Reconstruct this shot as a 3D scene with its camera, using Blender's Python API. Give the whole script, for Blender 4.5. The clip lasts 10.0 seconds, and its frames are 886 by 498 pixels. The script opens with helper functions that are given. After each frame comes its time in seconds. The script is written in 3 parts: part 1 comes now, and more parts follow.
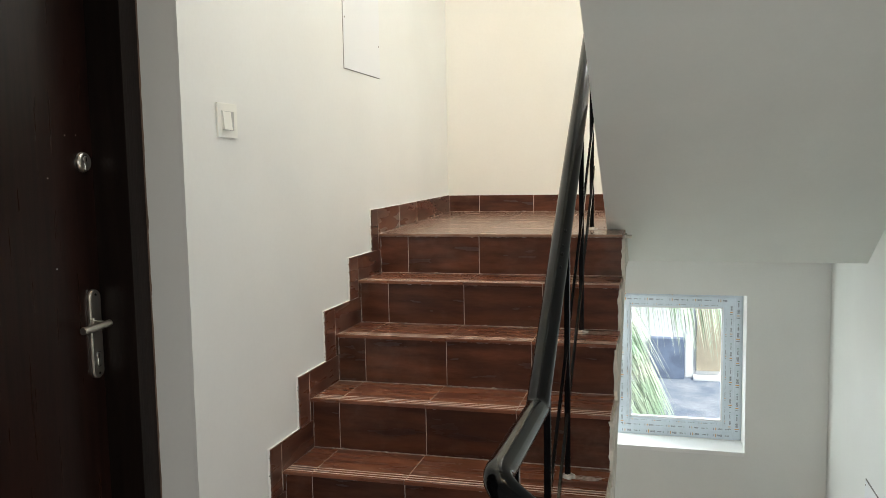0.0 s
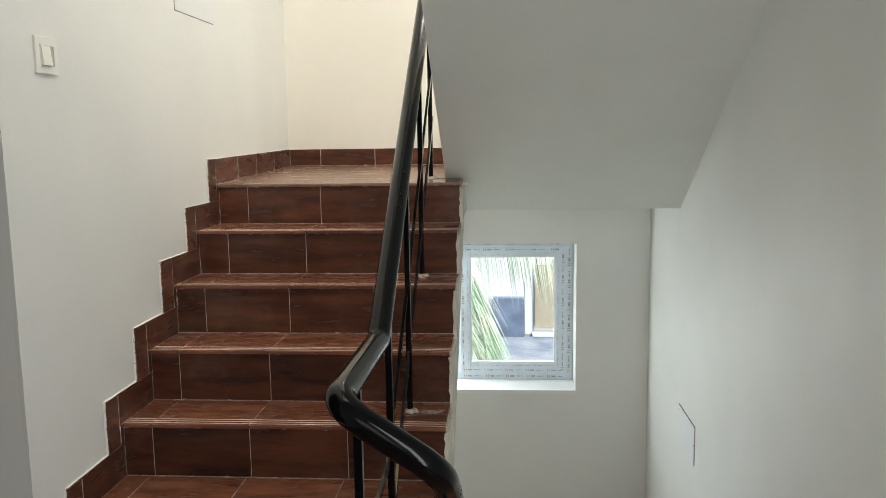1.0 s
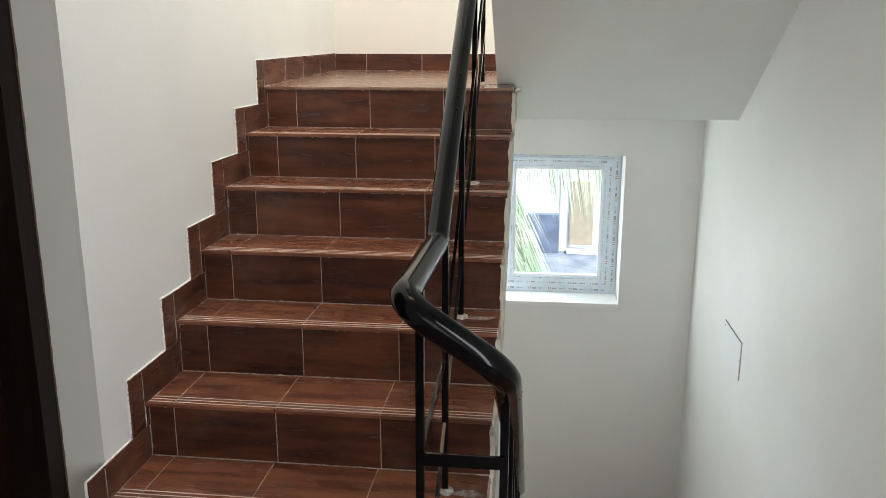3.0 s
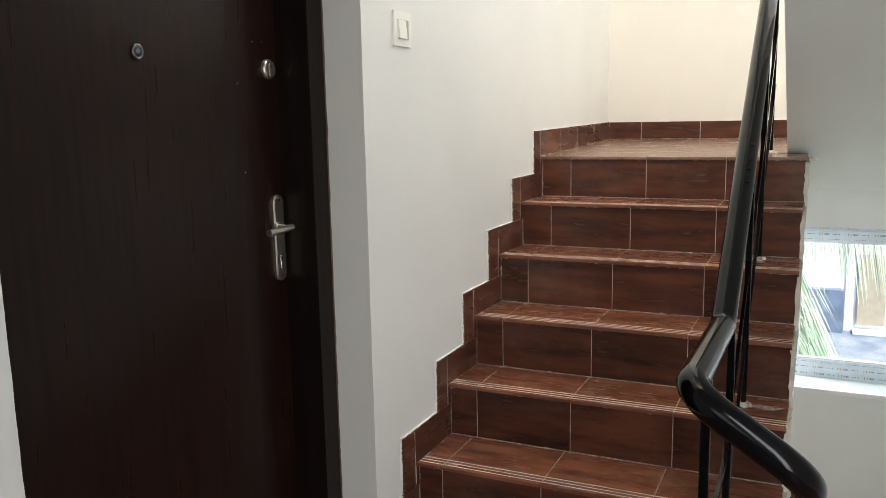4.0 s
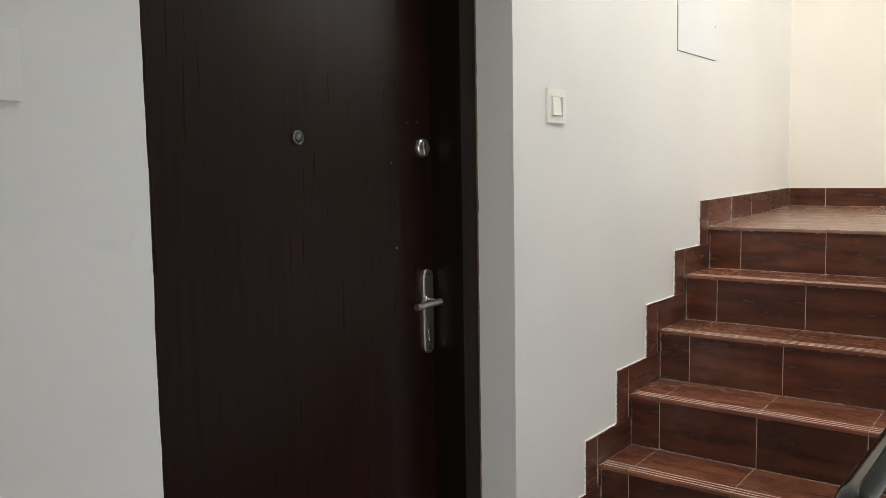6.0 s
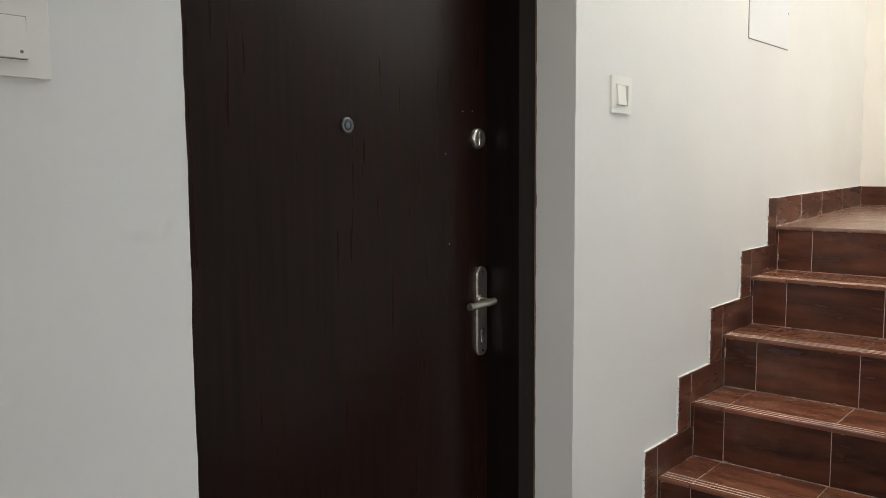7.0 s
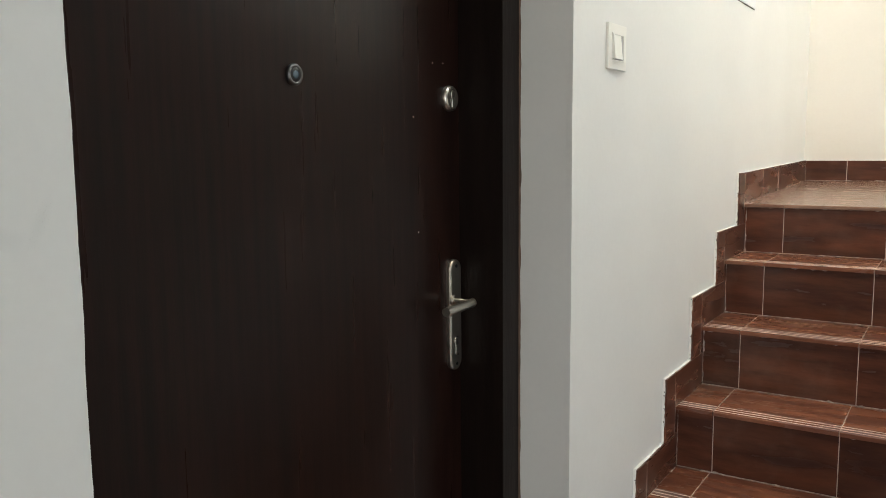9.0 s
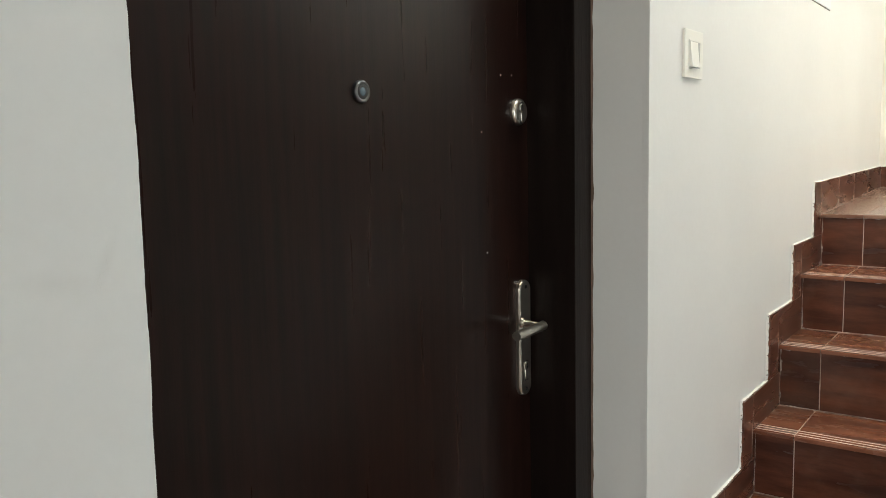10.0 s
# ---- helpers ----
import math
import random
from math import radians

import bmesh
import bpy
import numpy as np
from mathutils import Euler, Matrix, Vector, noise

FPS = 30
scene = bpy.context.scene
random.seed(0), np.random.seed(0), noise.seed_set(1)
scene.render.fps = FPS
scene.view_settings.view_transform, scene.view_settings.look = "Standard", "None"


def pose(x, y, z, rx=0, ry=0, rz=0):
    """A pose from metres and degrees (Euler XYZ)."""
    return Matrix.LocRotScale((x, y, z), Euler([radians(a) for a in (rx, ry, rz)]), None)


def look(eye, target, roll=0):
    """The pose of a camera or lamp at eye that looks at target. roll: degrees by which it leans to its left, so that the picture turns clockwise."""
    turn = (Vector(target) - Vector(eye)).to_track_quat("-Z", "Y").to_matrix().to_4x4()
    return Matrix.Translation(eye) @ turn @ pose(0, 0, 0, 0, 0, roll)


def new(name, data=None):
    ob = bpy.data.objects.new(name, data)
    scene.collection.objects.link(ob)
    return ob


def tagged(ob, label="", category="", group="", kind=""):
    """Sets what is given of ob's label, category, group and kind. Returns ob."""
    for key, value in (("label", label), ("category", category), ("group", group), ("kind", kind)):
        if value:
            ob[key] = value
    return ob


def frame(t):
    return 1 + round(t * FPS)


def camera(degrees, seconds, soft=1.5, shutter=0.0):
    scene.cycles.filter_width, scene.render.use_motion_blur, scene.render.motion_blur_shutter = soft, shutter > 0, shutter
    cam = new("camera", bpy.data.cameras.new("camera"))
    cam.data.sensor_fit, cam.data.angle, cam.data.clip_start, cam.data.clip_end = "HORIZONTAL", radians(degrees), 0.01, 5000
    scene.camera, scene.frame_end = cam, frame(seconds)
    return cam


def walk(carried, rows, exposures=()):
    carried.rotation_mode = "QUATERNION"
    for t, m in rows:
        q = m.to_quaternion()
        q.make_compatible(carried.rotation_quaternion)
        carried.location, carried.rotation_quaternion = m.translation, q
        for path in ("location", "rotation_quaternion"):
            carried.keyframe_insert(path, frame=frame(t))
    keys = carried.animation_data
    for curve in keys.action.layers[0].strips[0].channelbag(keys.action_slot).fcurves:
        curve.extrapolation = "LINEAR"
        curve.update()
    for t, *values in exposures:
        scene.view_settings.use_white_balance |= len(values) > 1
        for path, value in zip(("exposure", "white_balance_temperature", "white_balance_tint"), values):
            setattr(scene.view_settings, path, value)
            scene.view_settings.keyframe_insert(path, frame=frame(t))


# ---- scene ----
cam = camera(57.0, 10.0, 0.65)
PATH = [
    (0, (0.087, -0.704, 1.453), (-0.436, 1.217, 1.263), -1.0),
    (0.5, (0.107, -0.724, 1.441), (-0.213, 1.238, 1.228), -1.3),
    (1, (0.109, -0.754, 1.381), (-0.042, 1.222, 1.106), -0.8),
    (1.5, (0.102, -0.743, 1.303), (0.072, 1.22, 0.921), 0.4),
    (2, (0.105, -0.736, 1.267), (0.137, 1.209, 0.799), 1.2),
    (2.2, (0.115, -0.721, 1.284), (0.169, 1.213, 0.778), 1.4),
    (3.3, (0.024, -0.734, 1.351), (-0.396, 1.174, 0.923), -0.9),
    (3.5, (0.024, -0.704, 1.325), (-0.528, 1.18, 0.944), -1.5),
    (4, (-0.014, -0.708, 1.364), (-0.849, 1.08, 1.044), -1.1),
    (4.5, (-0.029, -0.71, 1.405), (-1.038, 0.995, 1.129), -0.1),
    (5, (-0.021, -0.697, 1.424), (-1.117, 0.959, 1.182), -0.1),
    (5.2, (-0.017, -0.692, 1.432), (-1.137, 0.949, 1.2), -0.4),
    (6.3, (0.051, -0.637, 1.424), (-1.194, 0.918, 1.248), -0.9),
    (6.5, (0.043, -0.622, 1.422), (-1.228, 0.911, 1.241), -0.8),
    (7, (-0.047, -0.579, 1.419), (-1.341, 0.933, 1.221), -0.4),
    (7.5, (-0.187, -0.537, 1.437), (-1.375, 1.053, 1.2145), -0.0),
    (8, (-0.291, -0.487, 1.418), (-1.371, 1.179, 1.1825), -0.2),
    (8.5, (-0.350, -0.400, 1.402), (-1.411, 1.278, 1.153), -0.3),
    (9, (-0.432, -0.349, 1.397), (-1.509, 1.316, 1.1485), -0.6),
    (9.5, (-0.495, -0.331, 1.423), (-1.663, 1.275, 1.183), -1.0),
    (10, (-0.501, -0.311, 1.416), (-1.678, 1.289, 1.184), -1.3),
]
walk(cam, [(t, look(eye, target, roll)) for t, eye, target, roll in PATH],
     [(0.0, 1.81, 6060, 7), (1.0, 1.80, 6050, 7), (1.5, 1.82, 6030, 7), (2.0, 1.98, 6000, 8), (3.5, 2.10, 5930, 9), (4.5, 2.02, 5940, 10), (6.5, 1.92, 5940, 11), (8.0, 1.95, 5940, 8), (9.0, 2.05, 5940, 7), (10.0, 2.17, 5980, 6)])

# ---- world, sun, large lights ----
world = bpy.data.worlds.new("world")
scene.world = world
world.use_nodes = True
sky = world.node_tree.nodes.new("ShaderNodeTexSky")
sky.sky_type, sky.sun_disc = "NISHITA", False
sky.sun_elevation, sky.sun_rotation = radians(52), radians(125)
world.node_tree.links.new(sky.outputs[0], world.node_tree.nodes["Background"].inputs[0])
world.node_tree.nodes["Background"].inputs[1].default_value = 0.06
sun = new("sun", bpy.data.lights.new("sun", "SUN"))
sun.data.energy, sun.data.angle, sun.data.color = 2.5, radians(0.5), (1.0, 0.95, 0.86)
sun.matrix_world = look((7.0, -5.0, 11.0), (0, 0, 0))


def area_lamp(name, eye, target, width, height, watts, colour, spread=180):
    """An area lamp that stands in for daylight."""
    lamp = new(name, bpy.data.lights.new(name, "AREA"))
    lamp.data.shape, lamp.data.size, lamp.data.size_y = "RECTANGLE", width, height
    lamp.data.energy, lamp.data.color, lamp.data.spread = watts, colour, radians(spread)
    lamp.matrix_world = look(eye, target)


# added fill lamps hung high in the well, with no opening modelled behind them
area_lamp("upper_warm_fill", (-0.50, 0.95, 4.20), (-0.70, 3.5, 1.6), 1.1, 0.9, 6.5, (1.0, 0.69, 0.38), 120)
area_lamp("upper_side_fill", (0.45, 1.50, 4.75), (-1.0, 1.5, 0.5), 1.2, 1.0, 8.1, (0.97, 0.985, 0.98))
# stands for an unseen upper north window; the wall behind it is closed
area_lamp("north_window_light", (0.20, 3.70, 3.10), (0.90, 2.9, 2.55), 0.60, 0.82, 14, (1.0, 0.94, 0.86))
# unseen fills added: one free-standing on the landing, one before the closed south wall
area_lamp("landing_fill", (0.74, -0.46, 1.05), (-0.85, 2.7, 0.50), 0.32, 1.6, 2.5, (1.0, 0.975, 0.93), 135)
area_lamp("south_fill", (0.1, -2.95, 1.7), (-0.3, 2.0, 1.3), 1.6, 1.4, 3.6, (1.0, 0.89, 0.75))
# panel added outdoors above the sight line to strengthen the window's light
area_lamp("outdoor_sky_panel", (0.0, 10.0, 2.1), (0.0, 3.7, 0.6), 8.0, 3.6, 600, (0.94, 0.98, 1.0))
# lamp added before the left pane, hidden by the stairs, boosting the window's light
area_lamp("window_light", (-0.43, 3.895, 0.35), (0.35, 2.6, -0.2), 0.42, 0.74, 3.7, (0.98, 1.0, 0.91))


# ---- materials ----
def material(name, colour, rough=0.6, metal=0.0, spots=0.08, scale=6.0, fine=180.0, bump=0.12, second=None, stretch=(1, 1, 1), piece=0.0, coat=0.0, spec=0.5, dust=0.0, leaf=0.0):
    """A surface with two scales of colour change, fine relief and, for pieces, a shade of its own for each."""
    m = bpy.data.materials.new(name)
    m.use_nodes = True
    nt = m.node_tree
    bsdf = nt.nodes["Principled BSDF"]
    link = nt.links.new
    co = nt.nodes.new("ShaderNodeTexCoord")
    mp = nt.nodes.new("ShaderNodeMapping")
    mp.inputs["Scale"].default_value = stretch
    link(co.outputs["Object"], mp.inputs[0])
    big = nt.nodes.new("ShaderNodeTexNoise")
    big.inputs["Scale"].default_value, big.inputs["Detail"].default_value = scale, 5
    small = nt.nodes.new("ShaderNodeTexNoise")
    small.inputs["Scale"].default_value, small.inputs["Detail"].default_value = fine, 3
    place = mp.outputs[0]
    if piece:
        # every tile is cut from another stretch of the print
        who, shift = nt.nodes.new("ShaderNodeObjectInfo"), nt.nodes.new("ShaderNodeVectorMath")
        shift.operation = "MULTIPLY_ADD"
        shift.inputs[1].default_value = (17.0, 31.0, 23.0)
        link(who.outputs["Random"], shift.inputs[0])
        link(mp.outputs[0], shift.inputs[2])
        place = shift.outputs[0]
    link(place, big.inputs[0])
    link(place, small.inputs[0])
    mix = nt.nodes.new("ShaderNodeMix")
    mix.data_type = "RGBA"
    other = second or [c * (1 - 2.2 * spots) for c in colour]
    mix.inputs[6].default_value, mix.inputs[7].default_value = (*colour, 1), (*other, 1)
    ramp = nt.nodes.new("ShaderNodeMapRange")
    ramp.inputs[1].default_value, ramp.inputs[2].default_value = 0.35, 0.7
    link(big.outputs[0], ramp.inputs[0])
    link(ramp.outputs[0], mix.inputs[0])
    hue = nt.nodes.new("ShaderNodeHueSaturation")
    val = nt.nodes.new("ShaderNodeMapRange")
    val.inputs[3].default_value, val.inputs[4].default_value = 1 - spots, 1 + spots
    link(small.outputs[0], val.inputs[0])
    last = val.outputs[0]
    if piece:
        info = nt.nodes.new("ShaderNodeObjectInfo")
        own = nt.nodes.new("ShaderNodeMapRange")
        own.inputs[3].default_value, own.inputs[4].default_value = 1 - piece, 1 + piece
        link(info.outputs["Random"], own.inputs[0])
        mul = nt.nodes.new("ShaderNodeMath")
        mul.operation = "MULTIPLY"
        link(last, mul.inputs[0])
        link(own.outputs[0], mul.inputs[1])
        last = mul.outputs[0]
    if leaf:
        each = nt.nodes.new("ShaderNodeNewGeometry")
        tone = nt.nodes.new("ShaderNodeMapRange")
        tone.inputs[3].default_value, tone.inputs[4].default_value = 1 - leaf, 1 + leaf
        link(each.outputs["Random Per Island"], tone.inputs[0])
        times = nt.nodes.new("ShaderNodeMath")
        times.operation = "MULTIPLY"
        link(last, times.inputs[0])
        link(tone.outputs[0], times.inputs[1])
        last = times.outputs[0]
    link(last, hue.inputs["Value"])
    link(mix.outputs[2], hue.inputs["Color"])
    colour_out = hue.outputs[0]
    if dust:
        # dried cement dust and smears, in patches; also painted brightness on treads and landing
        sm = nt.nodes.new("ShaderNodeTexNoise")
        sm.inputs["Scale"].default_value, sm.inputs["Detail"].default_value, sm.inputs["Roughness"].default_value = 5.0, 6, 0.6
        geo = nt.nodes.new("ShaderNodeNewGeometry")
        link(geo.outputs["Position"], sm.inputs[0])
        cut = nt.nodes.new("ShaderNodeMapRange")
        cut.inputs[1].default_value, cut.inputs[2].default_value, cut.inputs[4].default_value = (0.52, 0.82, dust) if dust < 0.5 else (0.2, 0.8, dust)
        link(sm.outputs[0], cut.inputs[0])
        over = nt.nodes.new("ShaderNodeMix")
        over.data_type = "RGBA"
        over.inputs[7].default_value = (0.42, 0.32, 0.24, 1)
        link(cut.outputs[0], over.inputs[0])
        link(colour_out, over.inputs[6])
        colour_out = over.outputs[2]
    link(colour_out, bsdf.inputs["Base Color"])
    rg = nt.nodes.new("ShaderNodeMapRange")
    rg.inputs[3].default_value, rg.inputs[4].default_value = max(0.05, rough - 0.08), min(1, rough + 0.08)
    link(big.outputs[0], rg.inputs[0])
    link(rg.outputs[0], bsdf.inputs["Roughness"])
    bsdf.inputs["Metallic"].default_value = metal
    bsdf.inputs["Coat Weight"].default_value = coat
    bsdf.inputs["Specular IOR Level"].default_value = spec
    bp = nt.nodes.new("ShaderNodeBump")
    bp.inputs["Strength"].default_value, bp.inputs["Distance"].default_value = bump, 0.004
    link(small.outputs[0], bp.inputs["Height"])
    link(bp.outputs[0], bsdf.inputs["Normal"])
    return m


M_WALL = material("wall_paint", (0.785, 0.793, 0.77), 0.55, spots=0.020, scale=2.2, fine=90, bump=0.05)
M_SOFFIT = material("soffit_paint", (0.77, 0.80, 0.755), 0.75, spots=0.02, scale=3, fine=70, bump=0.08)
M_PLASTER = material("rough_plaster", (0.68, 0.645, 0.56), 0.9, spots=0.12, scale=14, fine=120, bump=0.6)
# one tile, two tones: light painted into upward faces, shade into upright ones
M_TILE_LIT = material("brown_tile", (0.222, 0.087, 0.0480), 0.27, dust=0.25, spec=0.5, spots=0.20, scale=4, fine=34, bump=0.03, second=(0.088, 0.0330, 0.0212), stretch=(1, 6, 6), piece=0.14)
M_TILE_SHADE = material("shaded_riser_tile", (0.110, 0.0402, 0.0227), 0.25, dust=0.14, spec=0.38, spots=0.20, scale=4, fine=34, bump=0.03, second=(0.040, 0.0150, 0.0108), stretch=(1, 6, 6), piece=0.22)
# skirting copy of the same tile, darkened for its sideways facing
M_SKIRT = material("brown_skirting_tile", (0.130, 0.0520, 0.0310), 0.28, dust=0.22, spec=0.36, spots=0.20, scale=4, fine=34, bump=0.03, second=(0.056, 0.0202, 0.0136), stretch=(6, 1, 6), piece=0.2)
# landing copy: real dust, plus grazing sheen painted in as a paler tone
M_LANDING = material("dusty_sheen_tile", (0.185, 0.080, 0.0470), 0.25, dust=0.50, spec=0.6, spots=0.12, scale=4, fine=20, bump=0.01, second=(0.120, 0.0470, 0.0285), stretch=(1, 6, 6), piece=0.10)
M_GROUT = material("pale_grout", (0.56, 0.455, 0.385), 0.9, spots=0.22, scale=30, fine=200, bump=0.2)
M_SMEAR = material("mortar_smear", (0.44, 0.37, 0.34), 0.9, spots=0.35, scale=60, fine=260, bump=0.4)
M_DAB = material("cement_dab", (0.58, 0.56, 0.52), 0.6, spots=0.25, scale=60, fine=200, bump=0.4)
M_DUST = material("groove_dust", (0.80, 0.64, 0.56), 0.85, spots=0.14, scale=25, fine=160, bump=0.1)
M_IRON = material("black_enamel", (0.0032, 0.0035, 0.0042), 0.13, spots=0.15, scale=26, fine=30, bump=0.06, spec=0.20)
M_DOOR = material("dark_wood_door", (0.0185, 0.0076, 0.0054), 0.30, spots=0.30, scale=9, fine=60, bump=0.025, second=(0.0086, 0.0042, 0.0033), stretch=(7, 7, 0.30), spec=0.23)
M_FRAME = material("dark_wood_frame", (0.0120, 0.0075, 0.0060), 0.42, spec=0.16, spots=0.2, scale=8, fine=55, bump=0.12, stretch=(6, 6, 0.35))
M_STEEL = material("satin_steel", (0.70, 0.66, 0.59), 0.34, metal=1.0, spots=0.05, scale=20, fine=300, bump=0.02)
M_RING = material("dull_steel", (0.17, 0.17, 0.175), 0.32, metal=1.0, spots=0.05, scale=20, fine=300, bump=0.03)
M_LENS = material("viewer_lens", (0.10, 0.14, 0.17), 0.08, spots=0.0, bump=0.0)
M_DARK = material("keyway_black", (0.01, 0.01, 0.01), 0.5)
M_SWITCH = material("switch_plastic", (0.83, 0.83, 0.78), 0.35, spots=0.01, bump=0.0)
M_PANEL = material("panel_paint", (0.76, 0.775, 0.79), 0.5, spots=0.01, scale=3, bump=0.03)
M_GAP = material("panel_gap", (0.22, 0.21, 0.20), 0.9)
M_SHADE = material("switch_recess_shade", (0.46, 0.46, 0.45), 0.6)
M_UPVC = material("white_upvc", (0.80, 0.82, 0.85), 0.3, spots=0.02, bump=0.02)
M_FILM = material("protective_film", (0.68, 0.76, 0.84), 0.36, spots=0.04, scale=20, bump=0.05)
M_INK_G = material("film_ink_grey", (0.22, 0.25, 0.28), 0.5)
M_INK_O = material("film_ink_orange", (0.70, 0.36, 0.06), 0.5)
M_INK_T = material("film_ink_green", (0.05, 0.20, 0.14), 0.5)
M_SILL = material("white_sill", (0.84, 0.84, 0.83), 0.4, spots=0.02, bump=0.03)
# leaf tones paled: outdoor glare and haze are put into the colour
M_LEAF = material("palm_leaf", (0.34, 0.45, 0.30), 0.45, spots=0.2, scale=3, fine=40, second=(0.58, 0.58, 0.46), bump=0.1, leaf=0.65)
M_TRUNK = material("palm_trunk", (0.22, 0.17, 0.12), 0.9, spots=0.2, scale=8, fine=60, bump=0.6)
M_HOUSE = material("white_render", (0.80, 0.79, 0.76), 0.85, spots=0.05, scale=1.5, fine=50, bump=0.2)
# wall in shadow: the blue-grey shade is painted into its colour
M_SHADED_WALL = material("shaded_concrete", (0.19, 0.23, 0.31), 0.9, spots=0.15, scale=2.5, fine=40, bump=0.4)
M_YELLOW = material("ochre_door_paint", (0.47, 0.40, 0.28), 0.6, spots=0.08)
# terrace colour holds the bluish shade that lies on the slab
M_TERRACE = material("shaded_terrace", (0.15, 0.18, 0.23), 0.9, spots=0.30, scale=1.6, fine=14, bump=0.3, second=(0.30, 0.32, 0.34))
M_GROUND = material("dry_ground", (0.22, 0.19, 0.13), 0.95, spots=0.2, scale=0.6, fine=10, bump=0.4)

M_GLASS = bpy.data.materials.new("window_glass")
M_GLASS.use_nodes = True
M_GLASS.node_tree.nodes["Principled BSDF"].inputs["Transmission Weight"].default_value = 1.0
M_GLASS.node_tree.nodes["Principled BSDF"].inputs["Roughness"].default_value = 0.0
M_GLASS.node_tree.nodes["Principled BSDF"].inputs["IOR"].default_value = 1.02


# ---- building blocks ----
def box(bm, x0, x1, y0, y1, z0, z1, bevel=0.0, slot=0):
    made = bmesh.ops.create_cube(bm, size=1.0, matrix=Matrix.LocRotScale(((x0 + x1) / 2, (y0 + y1) / 2, (z0 + z1) / 2), None, (x1 - x0, y1 - y0, z1 - z0)))
    faces = {f for v in made["verts"] for f in v.link_faces}
    for f in faces:
        f.material_index = slot
    if bevel:
        edges = {e for v in made["verts"] for e in v.link_edges}
        bmesh.ops.bevel(bm, geom=list(edges), offset=bevel, segments=2, affect="EDGES", profile=0.6)
    return bm


def rod(bm, points, radius, sides=18, closed_ends=True):
    """A tube swept along points, with a steady section."""
    pts = [Vector(p) for p in points]
    rings = []
    for i, p in enumerate(pts):
        way = (pts[min(i + 1, len(pts) - 1)] - pts[max(i - 1, 0)]).normalized()
        side = way.cross(Vector((0, 0, 1)))
        side = (side if side.length > 1e-3 else Vector((1, 0, 0))).normalized()
        up = side.cross(way)
        rings.append([bm.verts.new(p + radius * (math.cos(a) * side + math.sin(a) * up)) for a in (2 * math.pi * k / sides for k in range(sides))])
    for a, b in zip(rings, rings[1:]):
        for k in range(sides):
            f = bm.faces.new((a[k], a[(k + 1) % sides], b[(k + 1) % sides], b[k]))
            f.smooth = True
    if closed_ends:
        for cap in (bm.faces.new(rings[0][::-1]), bm.faces.new(rings[-1])):
            for e in cap.edges:
                e.smooth = False
    return bm


def rounded(points, radius, steps=7):
    """A polyline with its corners rounded."""
    pts = [Vector(p) for p in points]
    out = [pts[0]]
    for a, b, c in zip(pts, pts[1:], pts[2:]):
        r = min(radius, (a - b).length * 0.48, (c - b).length * 0.48)
        p, q = b + (a - b).normalized() * r, b + (c - b).normalized() * r
        for k in range(steps + 1):
            t = k / steps
            out.append((1 - t) ** 2 * p + 2 * t * (1 - t) * b + t * t * q)
    return out + [pts[-1]]


def disc(bm, centre, axis, radius, depth, sides=28, bevel=0.0):
    """A short cylinder along axis, its back at centre."""
    turn = Vector(axis).to_track_quat("Z", "Y").to_matrix().to_4x4()
    made = bmesh.ops.create_cone(bm, cap_ends=True, segments=sides, radius1=radius, radius2=radius, depth=depth, matrix=Matrix.Translation(Vector(centre) + Vector(axis) * depth / 2) @ turn)
    if bevel:
        edges = {e for v in made["verts"] for e in v.link_edges if len({f for f in e.link_faces if len(f.verts) > 4}) == 1}
        bmesh.ops.bevel(bm, geom=list(edges), offset=bevel, segments=3, affect="EDGES")
    return bm


def lathe(bm, centre, profile, sides=40):
    """A turned body about the x axis: profile of (radius, height)."""
    rings = []
    for r, h in profile:
        rings.append([bm.verts.new((centre[0] + h, centre[1] + r * math.cos(2 * math.pi * k / sides), centre[2] + r * math.sin(2 * math.pi * k / sides))) for k in range(sides)])
    for a, b in zip(rings, rings[1:]):
        for k in range(sides):
            bm.faces.new((a[k], a[(k + 1) % sides], b[(k + 1) % sides], b[k])).smooth = True
    bm.faces.new(rings[-1])
    for e in bm.edges:
        if len(e.link_faces) == 2 and e.calc_face_angle(0.0) > 0.55:
            e.smooth = False
    return bm


def pill(bm, x, y, z0, z1, wide, layers, sides=20):
    """A plate with round ends, flat on x: layers of (height, inset)."""
    rings = []
    r = wide / 2
    for h, inset in layers:
        ring = []
        for zc, start in ((z1 - r, 0.0), (z0 + r, math.pi)):
            for k in range(sides + 1):
                a = start + math.pi * k / sides
                ring.append(bm.verts.new((x + h, y + (r - inset) * math.cos(a), zc + (r - inset) * math.sin(a))))
        rings.append(ring)
    n = len(rings[0])
    for a, b in zip(rings, rings[1:]):
        for k in range(n):
            bm.faces.new((a[k], a[(k + 1) % n], b[(k + 1) % n], b[k]))
    bm.faces.new(rings[-1])
    return bm


def prism(bm, outline, x0, x1):
    """An outline in y and z, drawn out along x."""
    a = [bm.verts.new((x0, y, z)) for y, z in outline]
    b = [bm.verts.new((x1, y, z)) for y, z in outline]
    bm.faces.new(a)
    bm.faces.new(b[::-1])
    for i in range(len(outline)):
        j = (i + 1) % len(outline)
        bm.faces.new((a[i], b[i], b[j], a[j]))
    return bm


def mesh_of(name, bm, *materials):
    bmesh.ops.recalc_face_normals(bm, faces=bm.faces)
    me = bpy.data.meshes.new(name)
    bm.to_mesh(me)
    bm.free()
    for m in materials:
        me.materials.append(m)
    return me


